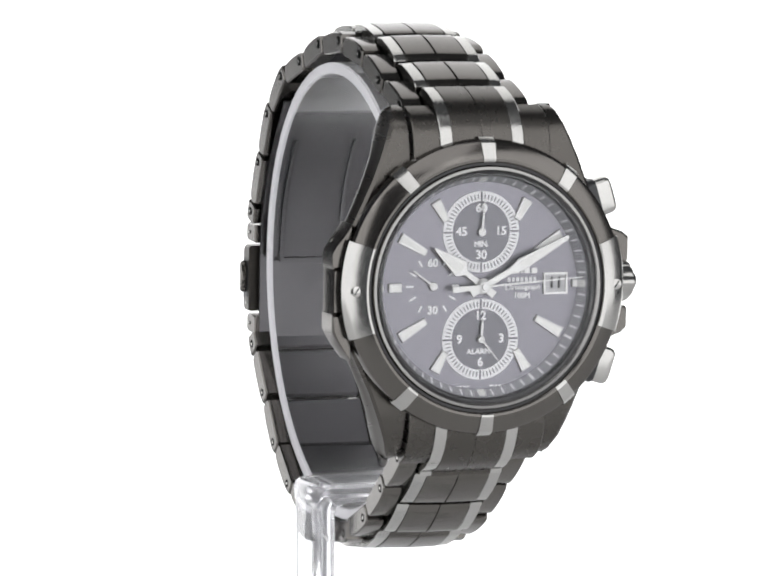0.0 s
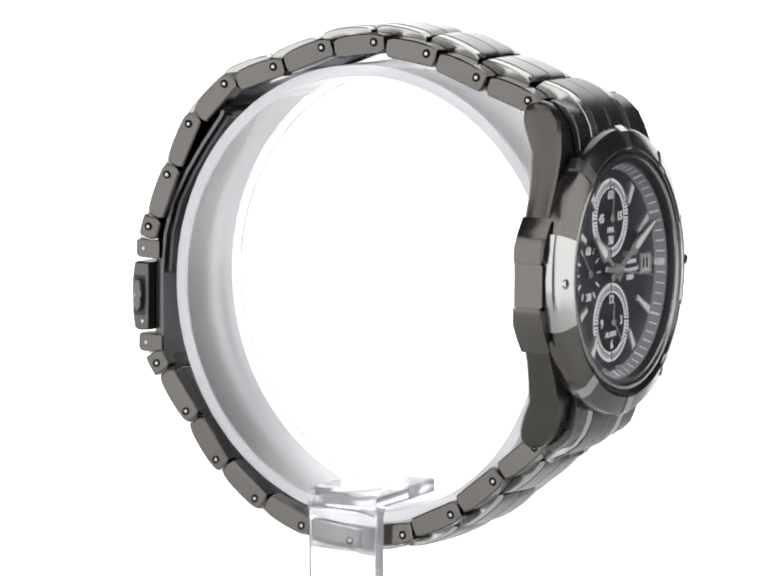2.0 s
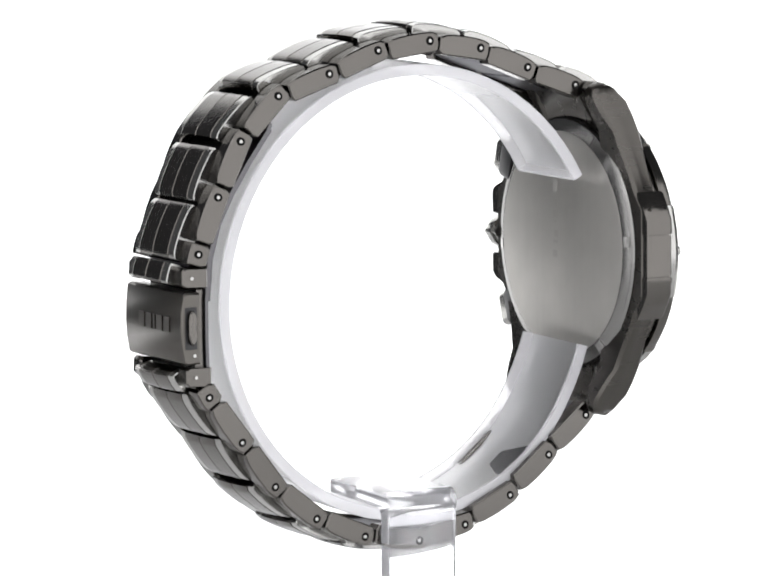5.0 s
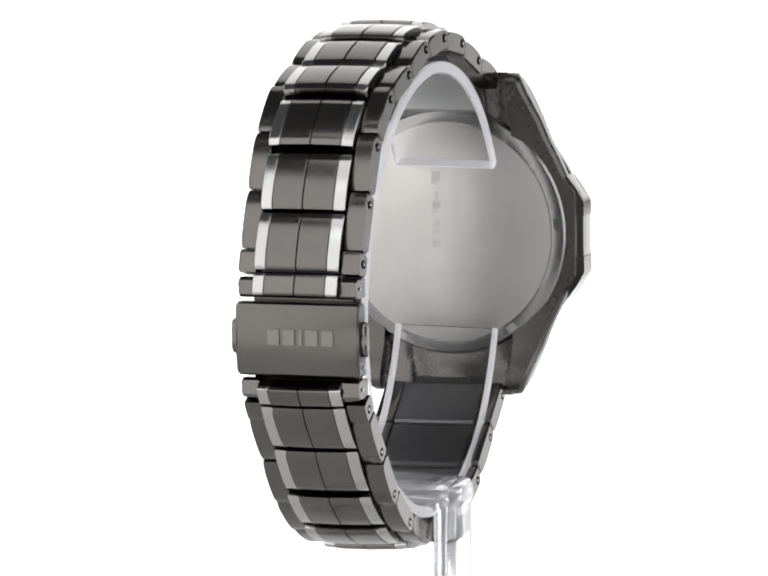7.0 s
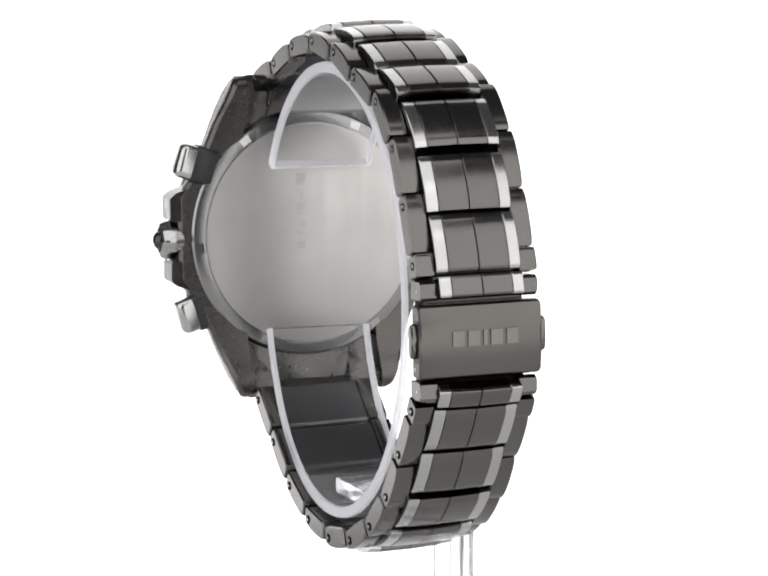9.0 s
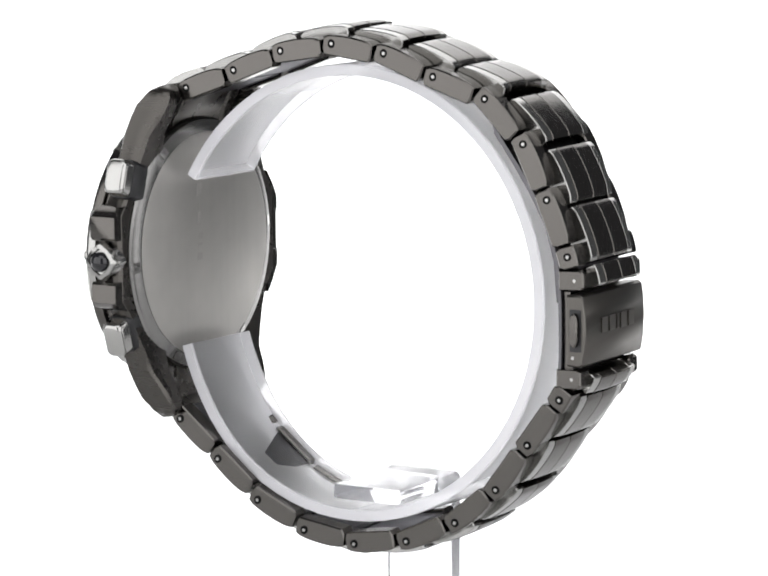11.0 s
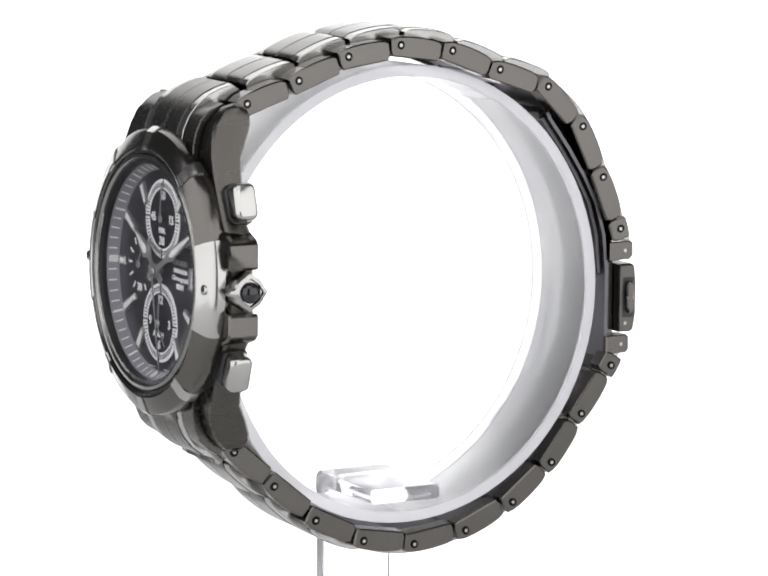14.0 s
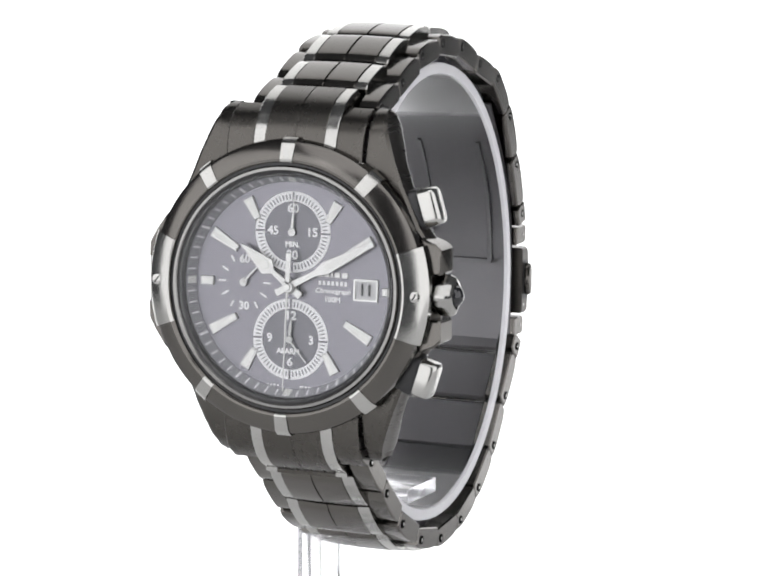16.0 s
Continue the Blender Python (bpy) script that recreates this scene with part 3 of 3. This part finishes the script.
def link_meshes(L, rise, g):
    """Shared meshes of one link: L between its pins, crest height, half the gap between crests."""
    s = side_profile(-1.75 + 0.2, L - 1.75 - 0.2)
    c = crest_profile(1.75 + g, L + 1.75 - g, rise, -0.4)
    lower = crest_profile(1.75 + g, L + 1.75 - g, rise - 0.18, -0.4)
    seam = [(-1.75 + g, -0.4), (1.9, -0.4), (2.0, -0.35), (L - 1.75 - g, -0.35), (L - 1.75 - g, -0.9), (L - 2.1 - g, -1.25), (-1.4 + g, -1.25), (-1.75 + g, -0.9)]
    # black strip on the gap floor, painting the deep shade between crests
    joint = [(-1.75 + g, -0.33), (L - 1.75 - g, -0.28), (L - 1.75 - g, 0.0), (-1.75 + g, 0.0)]
    pin = bmesh.new()
    loft(pin, [[Vector((x, 0.27 * math.cos(a), 0.27 * math.sin(a))) * 0.001 for a in [2 * math.pi * i / 12 for i in range(12)]] for x in (-0.12, 0.01)])
    # flat black disc in place of the shaded inside of the hole
    hole = bmesh.new()
    loft(hole, [[Vector((x, 0.6 * math.cos(a), 0.66 * math.sin(a))) * 0.001 for a in [2 * math.pi * i / 14 for i in range(14)]] for x in (-0.1, 0.02)])
    return {
        "side": finish(prism(s, -1.45, 1.45, 0.2, raw=True, tight=True), "side_link", GUNMETAL),
        "seam": finish(prism(seam, -6.28, 6.28, 0.05, raw=True), "link", GUNMETAL_DARK),
        "panel": finish(prism(c, -2.27, 2.27, 0.09, raw=True, tight=True), "panel", GUNMETAL),
        "strip": finish(prism(lower, -0.9, 0.9, 0.12, raw=True, tight=True), "strip", SILVER),
        "joint": finish(prism(joint, -6.2, 6.2, 0.05, raw=True), "joint", RECESS_SHADE),
        "pin": finish(pin, "pin", SILVER), "hole": finish(hole, "pin_hole", RECESS_SHADE)}


FULL, HALF = link_meshes(8.88, 2.86, 0.28), link_meshes(3.65, 2.86, 0.28)
FULL_LOW, HALF_LOW = link_meshes(8.88, 2.45, 0.36), link_meshes(3.65, 2.45, 0.36)


def bracelet(pins, flip):
    pins = [(y * 1.008 if y > 0 else y, z) for y, z in pins]
    for (y0, z0), (y1, z1) in zip(pins, pins[1:]):
        v = Vector((0, y1 - y0, z1 - z0))
        L = v.length
        f = v.normalized()
        up = Vector((0, -f.z, f.y)) * flip
        right = f.cross(up)
        m = Matrix((right, f, up)).transposed().to_4x4()
        m.translation = mm(1.1 - 1.4 * (y0 + 38) / 75, y0, z0)
        if flip < 0:       # the lower run hangs a little askew on the arm
            m = m @ pose(0, 0, 0, 0, 1.9 * max(0.0, -(z0 + z1) / 84) ** 1.5, 0)
        m = m @ Matrix.Diagonal((1.045 - 0.06 * (y0 + 38) / 75, 1, 1, 1))
        k = (HALF if L < 5 else FULL) if flip > 0 else (HALF_LOW if L < 5 else FULL_LOW)
        body = part("link", k["seam"], None, watch, "", m)
        part("joint", k["joint"], None, body)
        for s in (-1, 1):
            part("side_link", k["side"], None, body, "", pose(s * (WIDE - 1.45) * 0.001, 0, 0))
            part("panel", k["panel"], None, body, "", pose(s * 2.29 * 0.001, 0, 0, 0, s * 1.2, 0))
            part("strip", k["strip"], None, body, "brushed silver strip", pose(s * 5.38 * 0.001, 0, 0, 0, s * 4.0, 0))
            part("pin_hole", k["hole"], None, body, "", pose(s * (WIDE + 0.01) * 0.001, 0, 0))
            part("pin", k["pin"], None, body, "", pose(s * (WIDE + 0.03) * 0.001, 0, 0))


bracelet(TOP, 1)
bracelet(LOW, -1)


def end_link(s):
    """Solid piece between the lugs, from the bezel to the first link."""
    z = (lambda v: v) if s > 0 else (lambda v: -v - 0.6)
    dy = 0 if s > 0 else -1.9
    ridge = [(-37.5, 16.5), (-37.4, 19.5), (-37.0, 21.4), (-36.2, 23.2), (-34.9, 24.9), (-33.2, 26.2), (-31.2, 27.1), (-29.2 + dy, 27.7)]
    crest = ridge + [(-28.0 + dy, 26.9), (-28.4 + dy, 25.4), (-31.5 + dy, 23.0), (-33.5, 19.5), (-33.5, 16.5)]
    flank = ridge[:4] + [(-35.0, 24.4), (-32.6 + dy * 0.4, 25.4), (-31.4 + dy * 0.4, 24.4), (-32.6, 21.5), (-33.5, 19.5), (-33.5, 16.5)]

    def shaped(drop, line=crest):
        return [(y + drop * 0.5, z(v - drop * 0.6)) for y, v in line]
    body = part("end_link", prism(shaped(0.45), CX - 6.3, CX + 6.3, 0.1), CASE_SATIN, watch, "curved end link between the lugs")
    for sx in (-1, 1):
        part("end_panel", prism(shaped(0), CX + sx * 2.29 - 2.27, CX + sx * 2.29 + 2.27, 0.08), CASE_SATIN, body)
        part("end_strip", prism(shaped(0.15), CX + sx * 5.4 - 0.92, CX + sx * 5.4 + 0.92, 0.1), SILVER, body, "brushed silver strip")
        part("end_side", prism(shaped(0.2, flank), CX + sx * 8.36 - 2.0, CX + sx * 8.36 + 2.0, 0.15), CASE_SATIN, body)


end_link(1)
end_link(-1)


# ---- folding clasp ----
CL = -0.25              # clasp centre


def clasp():
    prof = [(36.0, -2.4), (38.1, -2.3), (38.6, -2.6), (38.95, -5.0), (39.05, -7.6), (38.9, -10.4), (38.5, -12.6), (38.0, -12.9), (36.0, -12.8)]
    c = part("clasp", prism(prof, CL - WIDE, CL + WIDE, 0.3), GUNMETAL_SATIN, watch, "brushed gunmetal clasp cover with engraved mark")
    for s in (-1, 1):
        pts = []
        for i in range(24):
            a = 2 * math.pi * i / 24
            pts.append((37.5 + 0.65 * math.cos(a), -7.4 + 2.5 * math.copysign(abs(math.sin(a)) ** 0.6, math.sin(a))))
        x0, x1 = (CL + WIDE - 0.3, CL + WIDE + 0.95) if s > 0 else (CL - WIDE - 0.95, CL - WIDE + 0.3)
        slot = [(37.5 + (0.95 if abs(y - 37.5) > 0 else 0) * (1 if y > 37.5 else -1), -7.5 + (v + 7.4) * 1.25) for y, v in pts]
        sx0, sx1 = (CL + WIDE - 0.3, CL + WIDE + 0.04) if s > 0 else (CL - WIDE - 0.04, CL - WIDE + 0.3)
        part("button_slot", prism(slot, sx0, sx1, 0.02), BLACK, c)
        k = mm(CL + s * (WIDE + 0.03), 37.0, -11.5)
        part("pin", FULL["pin"], None, c, "", pose(k.x, k.y, k.z))
        part("clasp_button", prism(pts, x0, x1, 0.25), GUNMETAL, c, "oval release button")
    for i, w in enumerate((1.75, 1.8, 0.55, 1.75, 1.75)):
        x = CL - 5.6 + sum((2.35, 2.35, 1.15, 2.35, 2.35)[:i])
        bm = slab([(x, -6.1), (x + w, -6.1), (x + w, -8.3), (x, -8.3)], 38.9, 39.22, 0.15)
        part("engraved_block", bm, CLASP_MARK, c)
    # folding blades under the clasp
    for x0, x1, d in ((-8.1, 8.1, 0.0), (-7.2, 7.2, -0.8)):
        inner = [(33.9, -16.8), (34.1, -10), (34.1, -4), (33.6, 2.0), (32.2, 7.0), (29.8, 11.5), (27.0, 15.8), (23.6, 20.4), (23.2, 21.3)]
        if d:
            inner = inner[2:-1]
        outer = [(y + 0.5, v + 0.22) for y, v in reversed(inner)]
        part("fold_blade", prism([(y + d, v) for y, v in inner + outer], CL + x0, CL + x1, 0.12), GUNMETAL_DARK, watch, "curved folding clasp blade")
    # raised outline of the nested blade
    run = [(33.1, -4.0), (33.05, -1.0), (32.6, 2.0), (31.2, 7.0), (28.8, 11.5), (26.4, 15.0)]
    for x0, x1, line in ((-5.2, -4.5, run), (4.5, 5.2, run), (-5.2, 5.2, [(33.1, -4.7), (33.1, -4.0)]), (-3.5, 3.5, [(25.6, 17.0), (25.2, 17.6)])):
        face = [(y - 0.22, v - 0.1) for y, v in line] + [(y + 0.5, v + 0.2) for y, v in reversed(line)]
        part("blade_rib", prism(face, CL + x0, CL + x1, 0.12), GUNMETAL_DARK, watch)
    bm = bmesh.new()
    loft(bm, [[mm(CL + x, 23.6 + 1.0 * math.cos(a), 20.9 + 1.0 * math.sin(a)) for a in [2 * math.pi * i / 16 for i in range(16)]] for x in (-6.6, 6.6)])
    part("blade_hinge", bm, GUNMETAL, watch)
    for y, v in ((37.1, -0.31), (36.6, -14.76)):
        prof = [(y - 2.6, v + 1.3), (y + 0.9, v + 1.5), (y + 1.45, v + 1.1), (y + 1.5, v - 0.9), (y + 1.0, v - 1.4), (y - 2.6, v - 1.5)]
        for s in (-1, 1):
            x0, x1 = CL + s * (WIDE - 1.75) - 1.35, CL + s * (WIDE - 1.75) + 1.35
            kn = part("clasp_knuckle", prism(prof, x0, x1, 0.2), GUNMETAL, watch)
            k = mm(CL + s * (WIDE - 0.36), y, v)
            part("pin", FULL["pin"], None, kn, "", pose(k.x, k.y, k.z))
        bm = bmesh.new()
        loft(bm, [[mm(CL + x, y + 1.0 * math.cos(a), v + 1.0 * math.sin(a)) for a in [2 * math.pi * i / 16 for i in range(16)]] for x in (-7.0, 7.0)])
        part("clasp_hinge", bm, GUNMETAL, watch)
    part("clasp_frame", prism([(34.6, -2.0), (35.7, -2.0), (35.8, -13.0), (36.6, -14.2), (36.0, -16.6), (34.2, -17.0), (34.6, -13)], CL - 7.5, CL + 7.5, 0.2), GUNMETAL, watch)


clasp()

# ---- acrylic stand ----
stand = tagged(new("watch_stand"), "clear acrylic watch stand with open C-shaped band and post", "display stand")
stand.location = (0, 0, 0)


def st(x, y, z):
    return Vector((x, y, z + HEIGHT * 1000)) * 0.001


def c_band():
    """Open band that follows the inside of the bracelet, ends turned to the case back."""
    bm = bmesh.new()
    rings = []
    n = 64
    for i in range(n + 1):
        a = radians(-163 + 314 * i / n)
        ry, rz = 31.5 + 1.5 * max(0.0, min(1.0, (a + 2.6) / 0.9)), 34.3
        y, z = -1.0 + ry * math.cos(a), -5.0 + rz * math.sin(a)
        nrm = Vector((math.cos(a) / ry, math.sin(a) / rz)).normalized()
        t = 1.7
        rings.append([st(0.2 + x, y + nrm.x * d, z + nrm.y * d) for x, d in
                      ((-8.2, -t + .25), (-7.95, -t), (7.95, -t), (8.2, -t + .25), (8.2, -.25), (7.95, 0), (-7.95, 0), (-8.2, -.25))])
    loft(bm, rings)
    band = part("c_band", bm, ACRYLIC, stand, "clear acrylic open band")
    for s in (-1, 1):
        bm = bmesh.new()
        edge = []
        for i in range(n + 1):
            a = radians(-163 + 314 * i / n)
            ry = 31.5 + 1.5 * max(0.0, min(1.0, (a + 2.6) / 0.9))
            y, z = -1.0 + ry * math.cos(a), -5.0 + 34.3 * math.sin(a)
            nrm = Vector((math.cos(a) / ry, math.sin(a) / 34.3)).normalized()
            # added white strip; its colour imitates the bright edge of clear acrylic
            edge.append([st(0.2 + s * x, y + nrm.x * d, z + nrm.y * d) for x, d in ((7.8, -1.72), (8.3, -1.6), (8.3, -0.1), (7.8, 0.02))])
        loft(bm, edge)
        part("band_edge", bm, ACRYLIC_EDGE, band, "pale edge, piped light painted as white").visible_shadow = False
    k = rings[-1]
    step = (sum(k, Vector()) - sum(rings[-2], Vector())).normalized() * 0.0003
    part("band_end", loft(bmesh.new(), [[v - step * 0.3 for v in k], [v + step for v in k]]), ACRYLIC_EDGE, band).visible_shadow = False
    return band


def post():
    """Upright plate bent over a thick knee into the arm that carries the band."""
    foot = -HEIGHT * 1000 + 4
    line = [(-12.6, foot), (-12.6, -37.9), (-12.85, -36.9), (-12.85, -35.4), (-12.6, -34.6), (-12.0, -34.05), (-11.0, -33.85), (-9.7, -34.0), (5.6, -34.4), (5.6, -36.6),
            (-8.6, -36.6), (-9.4, -36.8), (-9.9, -37.2), (-10.2, -37.9), (-10.2, foot)]
    rings = []
    for y, k in ((-5.85, 0.35), (-5.5, 0.0), (5.5, 0.0), (5.85, 0.35)):
        mid = Vector((-10.9, -36.1))
        ring = []
        for x, z in line:
            d = Vector((x, z)) - mid
            ring.append(st(CX - 0.4 + x - math.copysign(min(k, abs(d.x)), d.x) * 0.6, 0.4 + y, z - (math.copysign(k, d.y) * 0.6 if z > foot + 1 else 0)))
        rings.append(ring)
    return part("bent_post", loft(bmesh.new(), rings), ACRYLIC_SOLID, stand, "clear acrylic post bent over into an arm", angle=40)


bandob = c_band()
postob = post()
bm = bmesh.new()
loft(bm, [[Vector((r * math.cos(a), r * math.sin(a), z)) for a in [2 * math.pi * i / 64 for i in range(64)]] for r, z in ((0.028, 0.0), (0.03, 0.0004), (0.03, 0.0036), (0.0296, 0.004))])
baseob = part("base_plate", bm, ACRYLIC, stand, "round clear acrylic foot")
for o in (bandob, baseob, postob):
    o.visible_shadow = False


def motions():
    """The table turns watch and stand together; the two running hands advance six degrees a second."""
    walk(watch, [(t, pose(0, 0, HEIGHT, 0, TILT, a) @ pose(0, 0, -BASE * 0.001)) for t, a in TURNS])
    walk(stand, [(t, pose(0, 0, 0, 0, 0, a)) for t, a in TURNS])
    for h, a0, cx, cz in ((sweep_hand, 86.0, CX, 0.0), (small_seconds, 307.0, SX, 0.1)):
        p = mm(cx, 0, cz)
        walk(h, [(t, pose(p.x, p.y, p.z, 0, a0 + 6 * t, 0)) for t in (0, 2, 4, 6, 8, 10, 12, 14, 16)])


motions()
